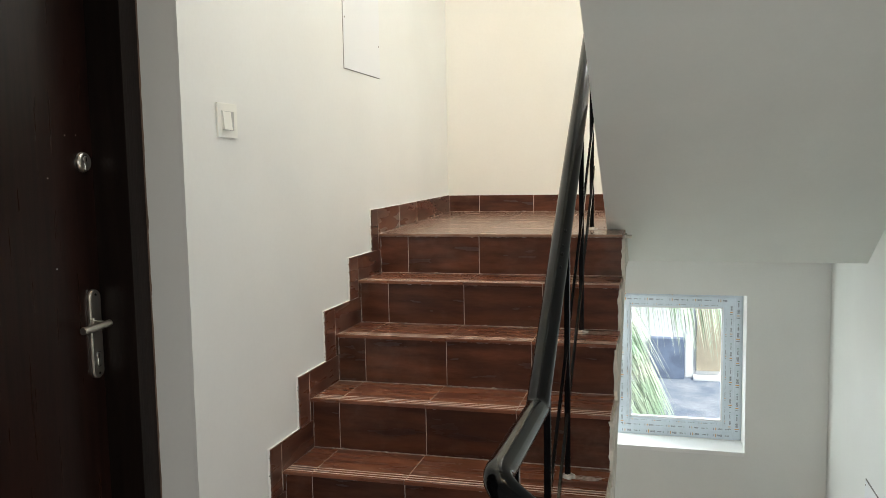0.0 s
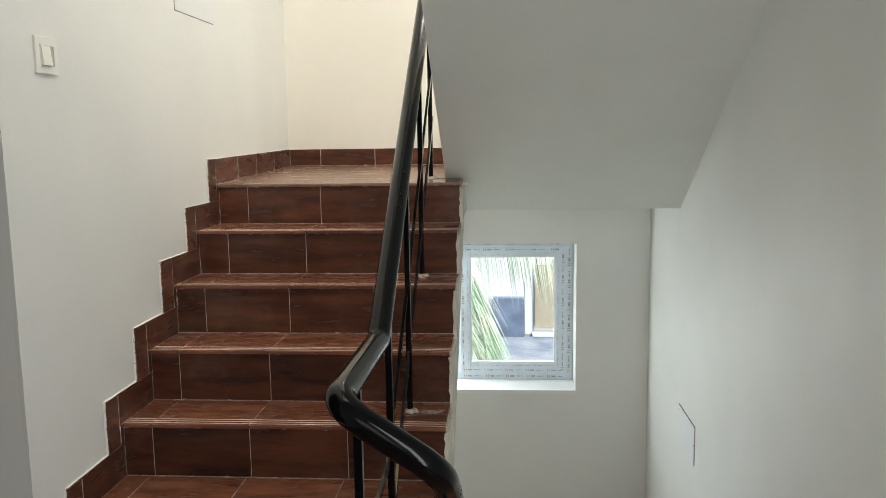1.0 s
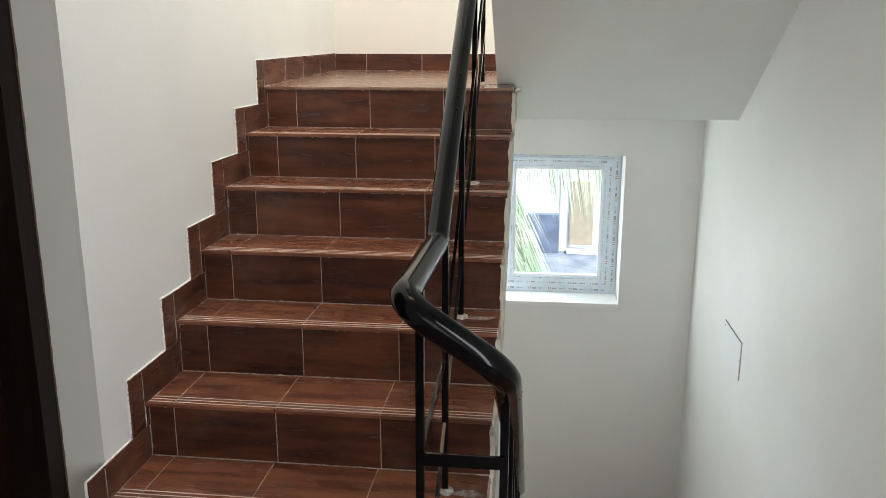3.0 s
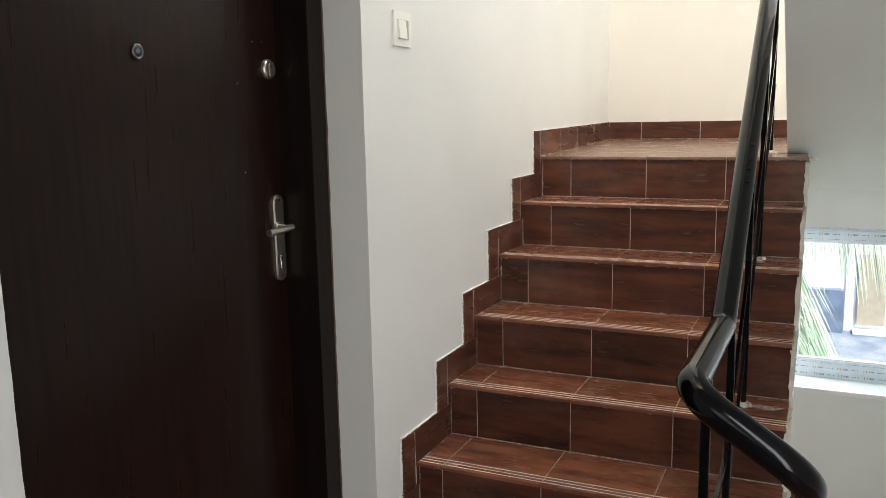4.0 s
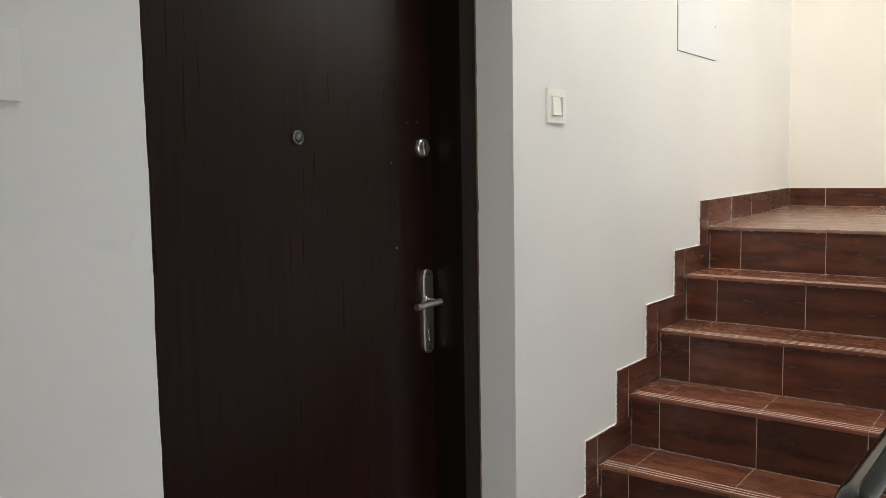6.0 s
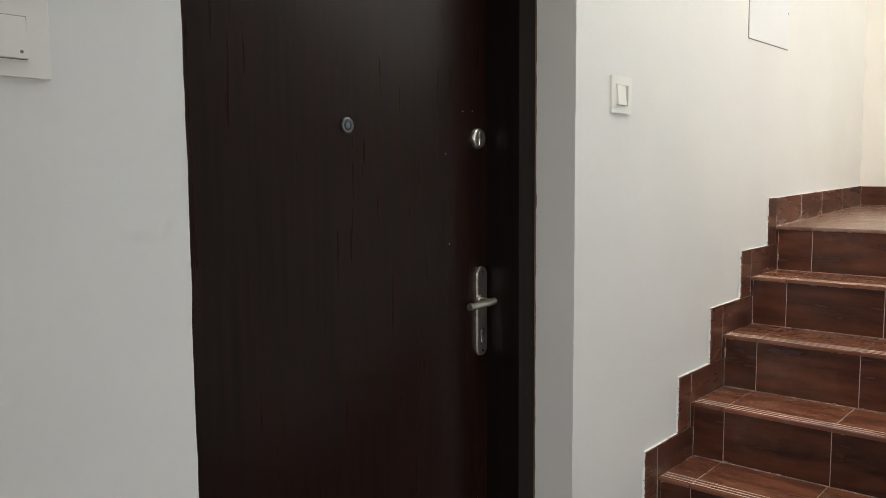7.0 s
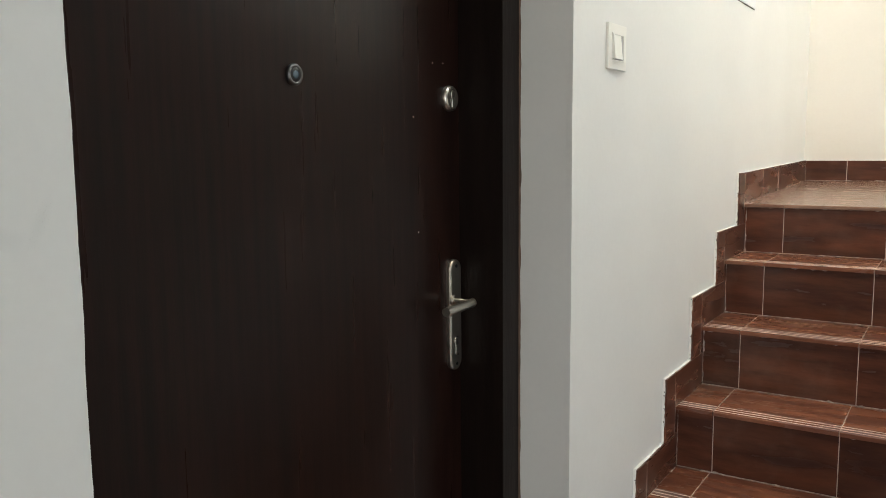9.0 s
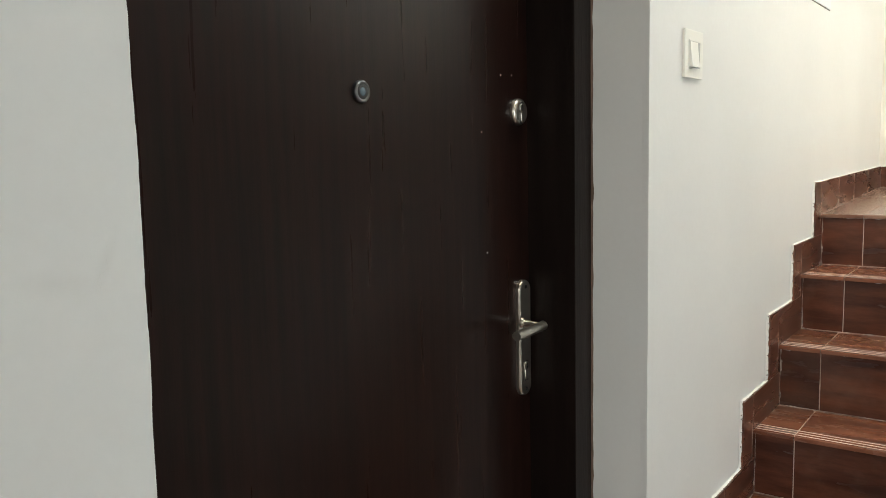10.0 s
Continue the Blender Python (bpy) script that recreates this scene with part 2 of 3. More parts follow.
def part(name, bm, materials, parent=None, label=""):
    ob = new(name, mesh_of(name, bm, *(materials if isinstance(materials, (list, tuple)) else (materials,))))
    if parent:
        ob.parent = parent
        ob.matrix_parent_inverse = parent.matrix_world.inverted()
    return tagged(ob, label)


def thing(name, place, label, category, kind="", group=""):
    ob = new(name)
    ob.empty_display_size = 0.1
    ob.location = place
    bpy.context.view_layer.update()
    return tagged(ob, label, category, group, kind)


B = bmesh.new

# ---- plan ----
WX, EX, NY, SY = -1.083, 0.90, 3.725, -3.0       # inner faces of the walls
RISE, GOING = 0.171, 0.2370                       # stairs, on average
NOSES = ((2.539, 1.194), (2.293, 1.029), (2.049, 0.861), (1.811, 0.686), (1.587, 0.513), (1.350, 0.342), (1.115, 0.171))
NOSE, LAND = NOSES[0]                            # the half landing's nosing
CLIMB = 0.0275                                   # landing's fall towards the steps, shaped to fit the camera's view
SIDE = -0.068                                    # open side of the rising flight
DOOR0, DOOR1, DOORTOP = 0.0705, 1.121, 2.16
LOW, HIGH = -1.9, 5.0
FOOT = NOSES[6][0] + 0.012                  # foot of the rising flight
HEAD = 0.93                                      # head of the descending flight

# ---- large structure ----
def structure(name, bm, m, label, category):
    return tagged(part(name, bm, m), label, category, kind="structure")


bm = B()
box(bm, WX - 0.3, WX, SY - 0.2, DOOR0, LOW, HIGH)
box(bm, WX - 0.3, WX, DOOR1, NY + 0.3, LOW, HIGH)
box(bm, WX - 0.3, WX, DOOR0, DOOR1, DOORTOP, HIGH)
box(bm, WX - 0.3, WX, DOOR0, DOOR1, LOW, 0.0)
bmesh.ops.remove_doubles(bm, verts=bm.verts, dist=1e-5)
structure("wall_west", bm, M_WALL, "smooth off-white painted wall with a door recess", "wall")

west_wall = bpy.data.objects["wall_west"]
for seed, edge, side in ((3, DOOR0, 1), (5, DOOR1, -1)):
    bm, rows = B(), []
    for i in range(261):
        z = 0.004 + 0.0082 * i
        out = 0.0022 * max(-0.3, noise.noise(Vector((seed, 0.3, z * 3.1)))) + 0.0016 * noise.noise(Vector((seed, 1.7, z * 17))) + 0.0005 * noise.noise(Vector((seed, 4.1, z * 90)))
        rows.append([bm.verts.new((WX + 0.00015, edge - side * 0.004, z)), bm.verts.new((WX + 0.0001, edge + side * (0.0008 + out), z)), bm.verts.new((WX - 0.012, edge + side * (0.0004 + out * 0.4), z))])
    for a, b in zip(rows, rows[1:]):
        for j in range(2):
            bm.faces.new((a[j], b[j], b[j + 1], a[j + 1]))
    part("plaster_arris", bm, M_WALL, west_wall, "slightly uneven plaster corner of the door opening")

W0, W1, WZ0, WZ1 = -0.66, 0.503, -0.050, 0.785     # window opening
bm = B()
box(bm, WX, W0, NY, NY + 0.3, LOW, HIGH)
box(bm, W1, EX, NY, NY + 0.3, LOW, HIGH)
box(bm, W0, W1, NY, NY + 0.3, LOW, WZ0)
box(bm, W0, W1, NY, NY + 0.3, WZ1, HIGH)
bmesh.ops.remove_doubles(bm, verts=bm.verts, dist=1e-5)
structure("wall_north", bm, M_WALL, "off-white painted stairwell wall with a small window", "wall")
structure("wall_east", box(B(), EX, EX + 0.3, SY - 0.2, NY + 0.3, LOW, HIGH), M_WALL, "plain off-white painted stairwell wall", "wall")
structure("wall_south", box(B(), WX, EX, SY - 0.2, SY, LOW, HIGH), M_WALL, "plain off-white painted wall behind the landing", "wall")
structure("roof", box(B(), WX - 0.3, EX + 0.3, SY - 0.2, NY + 0.3, HIGH, HIGH + 0.15), M_SOFFIT, "flat painted slab closing the stairwell", "ceiling")
structure("ceiling", box(B(), WX, EX, SY, 0.29, 2.738, 2.89), M_SOFFIT, "painted slab over the floor landing", "ceiling")
structure("floor", box(box(B(), WX, EX, SY, HEAD, -0.15, 0.0), WX, SIDE, HEAD, FOOT + 0.5, -0.15, 0.0), M_TILE_LIT, "brown tiled floor landing in front of the door", "floor")
structure("lower_landing", box(B(), WX, EX, HEAD + 9 * GOING, NY, -10 * RISE - 0.15, -10 * RISE), M_TILE_LIT, "brown tiled lower half landing", "floor")

# descending flight and the flight above, whose underside is seen
out = [(HEAD, -0.16), (HEAD, -RISE)]
for k in range(1, 10):
    y = HEAD + GOING * k
    out += [(y, -RISE * k), (y, -RISE * (k + 1))]
out += [(HEAD + 9 * GOING, -10 * RISE - 0.14), (HEAD + 9 * GOING - 0.2, -10 * RISE - 0.14)]
structure("descending_stairs", prism(B(), out, SIDE + 0.01, EX), M_TILE_LIT, "brown tiled flight going down beside the wall", "stairs")

SLOPE, RUN = 0.628, 0.27
out = [(2.990, 1.042), (0.29, 1.042 + SLOPE * 2.700), (0.29, 2.89)]
for k in range(9, 0, -1):
    y = 2.99 - RUN * k
    out += [(y, LAND + RISE * (k + 1)), (y, LAND + RISE * k)]
out += [(2.99, LAND + RISE), (2.99, LAND - 0.004), (NY, LAND - 0.004), (NY, 1.042)]
out = [p for i, p in enumerate(out) if p not in out[:i]]
structure("soffit", prism(B(), out, -0.142, EX), M_SOFFIT, "grey-white painted sloping underside of the flight above", "stairs")

# ---- rising flight ----
stairs = thing("rising_stairs", (-0.66, 2.0, 0.0), "brown wood-look tiled stair flight with grooved nosings", "stairs", kind="structure")
TH, LIP = 0.011, 0.010                            # tile thickness, nosing overhang


def nose(k):
    return NOSES[k]


DEEP = 0.0007                                     # depth of the joints
out = [(nose(6)[0] + LIP + DEEP, 0.0)]
for k in range(6, -1, -1):
    y, z = nose(k)
    out.append((y + LIP + DEEP, z - DEEP))
    if k:
        out.append((nose(k - 1)[0] + LIP + DEEP, z - DEEP))
out += [(NY, LAND + CLIMB * (NY - NOSE) - DEEP), (NY, LAND - 0.15), (NOSE + 0.2, LAND - 0.15), (1.55, 0.0)]
part("stair_core", prism(B(), out, WX, SIDE), M_GROUT, stairs, "pale cement core with plastered side")
# ragged plaster along the open side
bm = B()
rnd = random.Random(4)
edge = []
for k in range(6, -1, -1):
    y, z = nose(k)
    n = 9
    edge += [(y + 0.004 + rnd.uniform(-0.002, 0.003), z - RISE + 0.012 + (RISE - 0.03) * i / n) for i in range(n + 1)]
    run = NOSES[k - 1][0] - y if k else 0.30
    edge += [(y + 0.012 + (run - 0.02) * i / 7, z - 0.012 + rnd.uniform(-0.003, 0.004)) for i in range(1, 8)]
ring = []
for y, z in edge:
    ring.append((y, z))
inner = [(y + 0.06, z - 0.06) for y, z in edge]
va = [bm.verts.new((SIDE + 0.007 + rnd.uniform(-0.002, 0.003), y, z)) for y, z in ring]
vb = [bm.verts.new((SIDE + 0.004, y, z)) for y, z in inner]
vc = [bm.verts.new((SIDE - 0.006 + rnd.uniform(-0.002, 0.003), y + 0.002, z - 0.002)) for y, z in ring]
for i in range(len(ring) - 1):
    bm.faces.new((va[i], va[i + 1], vb[i + 1], vb[i]))
    bm.faces.new((vc[i], vc[i + 1], va[i + 1], va[i]))
part("plaster_edge", bm, M_PLASTER, stairs, "ragged cream plaster along the open stair edge")
part("side_plaster", prism(B(), [(o[0] + (0.03 if i < len(out) - 4 else 0), o[1] - (0.03 if i < len(out) - 4 else 0)) for i, o in enumerate(out)], SIDE - 0.002, SIDE + 0.004), M_PLASTER, stairs, "cream plaster on the stair side")


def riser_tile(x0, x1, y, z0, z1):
    part("riser_tile", box(B(), x0 + 0.0010, x1 - 0.0010, y, y + TH, z0 + 0.002, z1 - 0.001, 0.0012), M_TILE_SHADE, stairs)


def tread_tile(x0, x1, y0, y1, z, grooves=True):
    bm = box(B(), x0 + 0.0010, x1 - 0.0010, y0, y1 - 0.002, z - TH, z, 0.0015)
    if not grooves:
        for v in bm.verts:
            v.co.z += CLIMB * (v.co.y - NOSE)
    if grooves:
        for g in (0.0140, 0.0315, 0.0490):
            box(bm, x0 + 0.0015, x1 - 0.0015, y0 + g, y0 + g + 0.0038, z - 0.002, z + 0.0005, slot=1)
    part("tread_tile", bm, (M_TILE_LIT if grooves else M_LANDING, M_DUST), stairs)


JOINTS = ((-0.950, -0.645, -0.347), (-0.957, -0.652, -0.349), (-0.967, -0.659, -0.353), (-0.976, -0.669, -0.366),
          (-0.981, -0.674, -0.370), (-0.996, -0.690, -0.384), (-1.005, -0.700, -0.393))
rnd = random.Random(11)
for k in range(7):
    y, z = nose(k)
    cuts = [WX, *JOINTS[k], SIDE + rnd.uniform(-0.006, 0.004)]
    for a, b in zip(cuts, cuts[1:]):
        riser_tile(a, b, y + LIP, NOSES[k + 1][1] if k < 6 else 0.0, z - TH)
        if k:
            tread_tile(a, b, y, nose(k - 1)[0] + LIP, z)
        else:
            tread_tile(a, b, y, y + 0.30, z, False)
            for j in range(1, 4):
                tread_tile(a, b, y + 0.30 * j, min(y + 0.30 * (j + 1), NY - 0.012), z, False)
# uneven mortar along the inner corners of the steps


def bead(start, way, first, second, length, seed, size=0.003):
    """A crumbly run of mortar in a corner: it follows way and climbs a little up both faces."""
    r = random.Random(seed)
    start, way, first, second, bm = Vector(start), Vector(way), Vector(first), Vector(second), B()
    rows, n = [], max(4, int(length / 0.006))
    for i in range(n + 1):
        p = start + way * (length * i / n)
        lump = max(0.0, noise.noise(p * 38 + Vector((seed, 0, 0)))) * 2.6 + 0.35
        a, b = size * lump * r.uniform(0.6, 1.3), size * lump * r.uniform(0.5, 1.2)
        rows.append([bm.verts.new(p - (first + second) * 0.001), bm.verts.new(p + first * a + second * 0.0003), bm.verts.new(p + (first * a + second * b) * 0.55), bm.verts.new(p + second * b + first * 0.0003)])
    for a, b in zip(rows, rows[1:]):
        for j in range(3):
            bm.faces.new((a[j], b[j], b[j + 1], a[j + 1]))
    part("mortar_bead", bm, M_SMEAR, stairs)


EAST, SOUTH, UPWARD = (1, 0, 0), (0, -1, 0), (0, 0, 1)
for k in range(7):
    y, z = nose(k)
    below = NOSES[k + 1][1] if k < 6 else 0.0
    # foot of the riser, its corner with the skirting, and the run under the nosing
    bead((WX + 0.011, y + LIP, below), EAST, SOUTH, UPWARD, SIDE - WX - 0.014, 40 + k, 0.0026)
    bead((WX + 0.011, y + LIP, below), UPWARD, EAST, SOUTH, z - below - TH, 80 + k, 0.0032)
    bead((WX + 0.011, y + LIP, z - TH), EAST, SOUTH, (0, 0, -1), SIDE - WX - 0.014, 60 + k, 0.0026)
    if k:
        bead((WX + 0.011, y + 0.004, z), (0, 1, 0), EAST, UPWARD, nose(k - 1)[0] - y, 20 + k, 0.0016)
bead((WX + 0.011, NOSE + 0.004, LAND), Vector((0, 1, CLIMB)).normalized(), EAST, UPWARD, NY - NOSE - 0.02, 31, 0.0026)
bead((WX + 0.011, NY - 0.011, LAND + CLIMB * (NY - NOSE)), EAST, SOUTH, UPWARD, 0.93, 32, 0.0024)

# chipped landing corner beside the soffit
bm = B()
box(bm, SIDE + 0.004, -0.035, NOSE + 0.002, NOSE + 0.05, LAND - 0.014, LAND - 0.003, 0.004)
for v in bm.verts:
    v.co += 0.006 * noise.noise_vector(v.co * 40)
part("cement_lump", bm, M_PLASTER, stairs, "crumbled cement at the landing corner")

# ---- skirting ----
skirt = thing("baseboard", (WX, 2.5, 0.6), "stepped brown tile skirting with pale cement edges", "skirting", kind="structure")
PROUD = 0.011
TOPS = ((2.450, 1.300), (2.196, 1.128), (1.947, 0.964), (1.717, 0.783), (1.502, 0.610), (1.261, 0.447), (1.020, 0.272), (0.90, 0.100))


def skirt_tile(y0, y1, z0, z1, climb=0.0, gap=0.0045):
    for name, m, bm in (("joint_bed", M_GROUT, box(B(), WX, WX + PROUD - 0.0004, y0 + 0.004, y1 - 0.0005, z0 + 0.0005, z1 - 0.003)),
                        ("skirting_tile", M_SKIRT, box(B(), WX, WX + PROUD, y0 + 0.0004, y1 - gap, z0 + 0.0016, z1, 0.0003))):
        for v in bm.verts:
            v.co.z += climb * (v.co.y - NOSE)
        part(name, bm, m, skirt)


def ragged(a, b, side, wide, seed, pitted=False):
    """A hand-smoothed white cement edge on the wall from a to b (y, z), spreading towards side; pitted where it dried badly."""
    r, bm, rows = random.Random(seed), B(), []
    a, b, side = Vector(a), Vector(b), Vector(side)
    n = max(6, int((b - a).length / 0.007))
    for i in range(n + 1):
        p = a.lerp(b, i / n)
        q = p + side * wide * (0.85 + 0.6 * noise.noise(Vector((p.x * 14, p.y * 14, seed))) + r.uniform(-0.08, 0.08))
        h = PROUD * 0.6 + r.uniform(-0.001, 0.001)
        rows.append([bm.verts.new((WX + h, p.x, p.y)), bm.verts.new((WX + h * 0.7, (p.x + q.x) / 2, (p.y + q.y) / 2)), bm.verts.new((WX + 0.0004, q.x, q.y))])
    for u, v in zip(rows, rows[1:]):
        for j in range(2):
            bm.faces.new((u[j], v[j], v[j + 1], u[j + 1])).smooth = True
    if pitted:
        for i in range(r.randint(2, 7)):
            p = a.lerp(b, r.random() ** 1.6) + side * wide * r.uniform(0.3, 0.9)
            size = r.uniform(0.0005, 0.0011)
            box(bm, WX + 0.004, WX + PROUD * 0.58, p.x - size, p.x + size, p.y - size * 1.5, p.y + size * 1.5, slot=1)
    part("cement_edge", bm, (M_WALL, M_GAP), skirt)


for k in range(7):
    y, z = nose(k)
    front, top = TOPS[k]
    joint = y - 0.012
    skirt_tile(front, joint, TOPS[k + 1][1], top)
    if k:
        skirt_tile(joint, nose(k - 1)[0] + LIP, z, top)
    ragged((front, TOPS[k + 1][1]), (front, top + 0.003), (-1, 0), 0.0034, 90 + k, True)
    if k:
        ragged((front, top), (TOPS[k - 1][0], top), (0, 1), 0.0017, 110 + k)
HIGHSKIRT = 1.3165                                # top of the landing's skirting at the far wall
for a, b in ((NOSE - 0.012, 2.815), (2.815, 3.09), (3.09, 3.395), (3.395, NY - 0.012)):
    skirt_tile(a, b, LAND - 0.002, TOPS[0][1], 0.0155, 0.0085)
ragged(TOPS[0], (NOSE, TOPS[0][1]), (0, 1), 0.0017, 118)
ragged((NOSE, TOPS[0][1]), (NY, TOPS[0][1] + 0.0155 * (NY - NOSE)), (0, 1), 0.0017, 119)
FAR = LAND + CLIMB * (NY - NOSE)
for a, b in zip((WX, -0.902, -0.600, -0.295), (-0.902, -0.600, -0.295, -0.143)):
    part("joint_bed", box(B(), a, b, NY - PROUD + 0.0004, NY, FAR + 0.001, HIGHSKIRT), M_GROUT, skirt)
    part("skirting_tile", box(B(), a + 0.0014, b - 0.0014, NY - PROUD, NY, FAR + 0.001, HIGHSKIRT, 0.001), M_TILE_SHADE, skirt)
part("cement_edge", box(B(), WX, -0.143, NY - 0.003, NY, HIGHSKIRT, HIGHSKIRT + 0.0025), M_SILL, skirt)

# ---- balustrade ----
rail = thing("stair_railing", (-0.11, 0.9, 0.0), "black painted tubular steel stair railing with flat bars", "railing")
RX, BX, DX, PY, RR = -0.203, -0.188, -0.008, 0.812, 0.0285
TAN, TOPY = 0.705, 2.80


def drift(y):
    """The railing's sideways lean as it climbs, fitted to the camera's view."""
    return -0.008 * max(0.0, y - 1.2)


path = [(RX + drift(TOPY), TOPY, 0.881 + TAN * (TOPY - 1.194)), (RX, 1.194, 0.881), (RX, 0.660, 0.900), (DX, 0.665, 0.770), (DX, 2.6, 0.770 - 0.70 * 1.935)]
line = rounded(path[:3], 0.02, 3)[:-1] + rounded(path[1:], 0.075, 9)[1:]
part("handrail", rod(B(), line, RR, 26), M_IRON, rail, "round black handrail with a welded return bend")


def weld(p, way, radius):
    turn = Vector(way).normalized().to_track_quat("Z", "Y").to_matrix().to_4x4()
    bm = B()
    for k in range(22):
        a = 2 * math.pi * k / 22
        m = Matrix.Translation(Vector(p)) @ turn @ Matrix.Translation((radius * math.cos(a), radius * math.sin(a), 0.0012 * math.sin(5 * k)))
        bmesh.ops.create_icosphere(bm, subdivisions=1, radius=0.0017, matrix=m)
    for f in bm.faces:
        f.smooth = True
    part("weld_bead", bm, M_IRON, rail)


weld((RX, 1.194, 0.881), (-0.01, 1.0, 0.30), RR)
weld((DX, 0.80, 0.6755), (0, 1.0, -0.70), RR)
weld((DX, 1.34, 0.2975), (0, 1.0, -0.70), RR)
weld((DX, 1.80, -0.0245), (0, 1.0, -0.70), RR)
for y, size in ((1.72, 0.0046), (1.665, 0.0040), (1.635, 0.0054), (1.59, 0.0046)):
    bm = B()
    axis = Vector((RX + drift(y), y, 0.881 + TAN * (y - 1.194)))
    side = Vector((0.47, 0.0, 0.0)) + 0.88 * Vector((0, -TAN, 1)).normalized()
    bmesh.ops.create_icosphere(bm, subdivisions=2, radius=size, matrix=Matrix.Translation(axis + side * (RR - 0.0012)) @ Matrix.Diagonal((1, 1.4, 1.1, 1)))
    for v in bm.verts:
        v.co += 0.0012 * noise.noise_vector(v.co * 300)
    for f in bm.faces:
        f.smooth = True
    part("paint_blob", bm, M_IRON, rail)


def flat(bm, points, wide, thick):
    """A flat bar on edge along points."""
    for p, q in zip(points, points[1:]):
        p, q = Vector(p), Vector(q)
        d = q - p
        turn = d.normalized().to_track_quat("Y", "Z").to_matrix().to_4x4()
        m = Matrix.Translation((p + q) / 2) @ turn @ Matrix.Diagonal((thick, d.length + 0.004, wide, 1))
        bmesh.ops.create_cube(bm, size=1.0, matrix=m)
    return bm


for y0, z0, z1 in ((1.20, 0.556, 0.515), (1.09, 0.250, 0.200)):
    bar = [(BX + drift(TOPY), TOPY, z0 + TAN * (TOPY - y0)), (BX, y0, z0), (BX, PY, z1)]
    part("sloping_bar", flat(B(), bar, 0.020, 0.009), M_IRON, rail)
    part("cross_bar", flat(B(), [(BX, PY - 0.012, z1), (DX - 0.006, PY - 0.012, z1)], 0.028, 0.008), M_IRON, rail)
for drop in (0.0, 0.30):
    part("sloping_bar", flat(B(), [(DX, PY, 0.36 - drop), (DX, 2.5, 0.36 - drop - 0.70 * 1.7)], 0.020, 0.009), M_IRON, rail)
part("end_post", box(B(), BX - 0.010, BX + 0.008, PY - 0.008, PY + 0.012, 0.0, 0.880, 0.002), M_IRON, rail)
part("end_post", box(B(), DX - 0.014, DX + 0.004, PY - 0.008, PY + 0.012, 0.0, 0.670, 0.002), M_IRON, rail)
for x, y, z in ((-0.188, 1.260, NOSES[6][1]), (-0.193, 1.735, NOSES[4][1]), (-0.199, 2.240, NOSES[2][1]), (-0.205, 2.742, LAND + 0.005)):
    part("post", box(B(), x - 0.009, x + 0.009, y - 0.006, y + 0.010, z, 0.881 + TAN * max(0, y - 1.194) - 0.01, 0.002), M_IRON, rail)
    bm = B()
    bmesh.ops.create_icosphere(bm, subdivisions=3, radius=1.0)
    for v in bm.verts:
        u = 1.0 + 0.35 * noise.noise(v.co * 2.3 + Vector((9 * y, 0, 0))) + 0.18 * noise.noise(v.co * 6.0)
        v.co = Vector((x + 0.003 + v.co.x * 0.022 * u, y - 0.002 + v.co.y * 0.021 * u, z + max(0.0, v.co.z) * 0.011 * u))
    part("foot", bm, M_DAB, rail, "lumpy dab of pale cement round the post foot")
    bm = B()
    bmesh.ops.create_circle(bm, cap_ends=True, segments=40, radius=1.0)
    for v in bm.verts:
        u = 1.0 + 0.45 * noise.noise(v.co * 1.9 + Vector((0, 7 * y, 3))) + 0.25 * noise.noise(v.co * 6.0)
        v.co = Vector((x + 0.060 + v.co.x * 0.050 * u, y - 0.006 + v.co.y * 0.016 * u, z + 0.0012))
    part("cement_smear", bm, M_SMEAR, stairs, "thin dried cement smear on the tread")
for k in range(1, 8):
    y = HEAD + 0.02 + GOING * (k - 0.5)
    part("post", box(B(), DX - 0.010, DX + 0.008, y - 0.006, y + 0.010, -RISE * k, 0.770 - 0.70 * (y - 0.665) - 0.02, 0.002), M_IRON, rail)

# ---- door ----
door = thing("door_1", (-1.30, 0.57, 0.0), "closed dark brown wood-grain flat entrance door", "door", kind="structure")
FX, LX, JAMB = -1.198, -1.298, 1.052
part("leaf", box(B(), LX - 0.045, LX, DOOR0 + 0.052, JAMB + 0.004, 0.006, 2.104, 0.001), M_DOOR, door, "dark brown vertical wood-grain door leaf")
part("jamb", box(B(), LX - 0.07, FX, JAMB, DOOR1, 0.0, DOORTOP, 0.0015), M_FRAME, door, "near-black wooden frame post")
part("jamb", box(B(), LX - 0.07, FX, DOOR0, DOOR0 + 0.056, 0.0, DOORTOP, 0.0015), M_FRAME, door, "near-black wooden frame post")
part("head", box(B(), LX - 0.07, FX - 0.001, DOOR0 + 0.056, JAMB, 2.10, DOORTOP, 0.0015), M_FRAME, door, "near-black wooden frame head")
peep = part("peephole", lathe(B(), (LX, 0.580, 1.507), [(0.0165, 0.0), (0.0165, 0.004), (0.0150, 0.0062), (0.0125, 0.0066), (0.0112, 0.0052)], 32), M_RING, door, "round steel door viewer")
part("lens_ring", lathe(B(), (LX, 0.580, 1.507), [(0.0112, 0.0050), (0.0108, 0.0056), (0.0062, 0.0056)], 28), M_DARK, peep)
part("lens", lathe(B(), (LX, 0.580, 1.507), [(0.0062, 0.0055), (0.0050, 0.0068), (0.0025, 0.0074), (0.0008, 0.0076)], 24), M_LENS, peep)
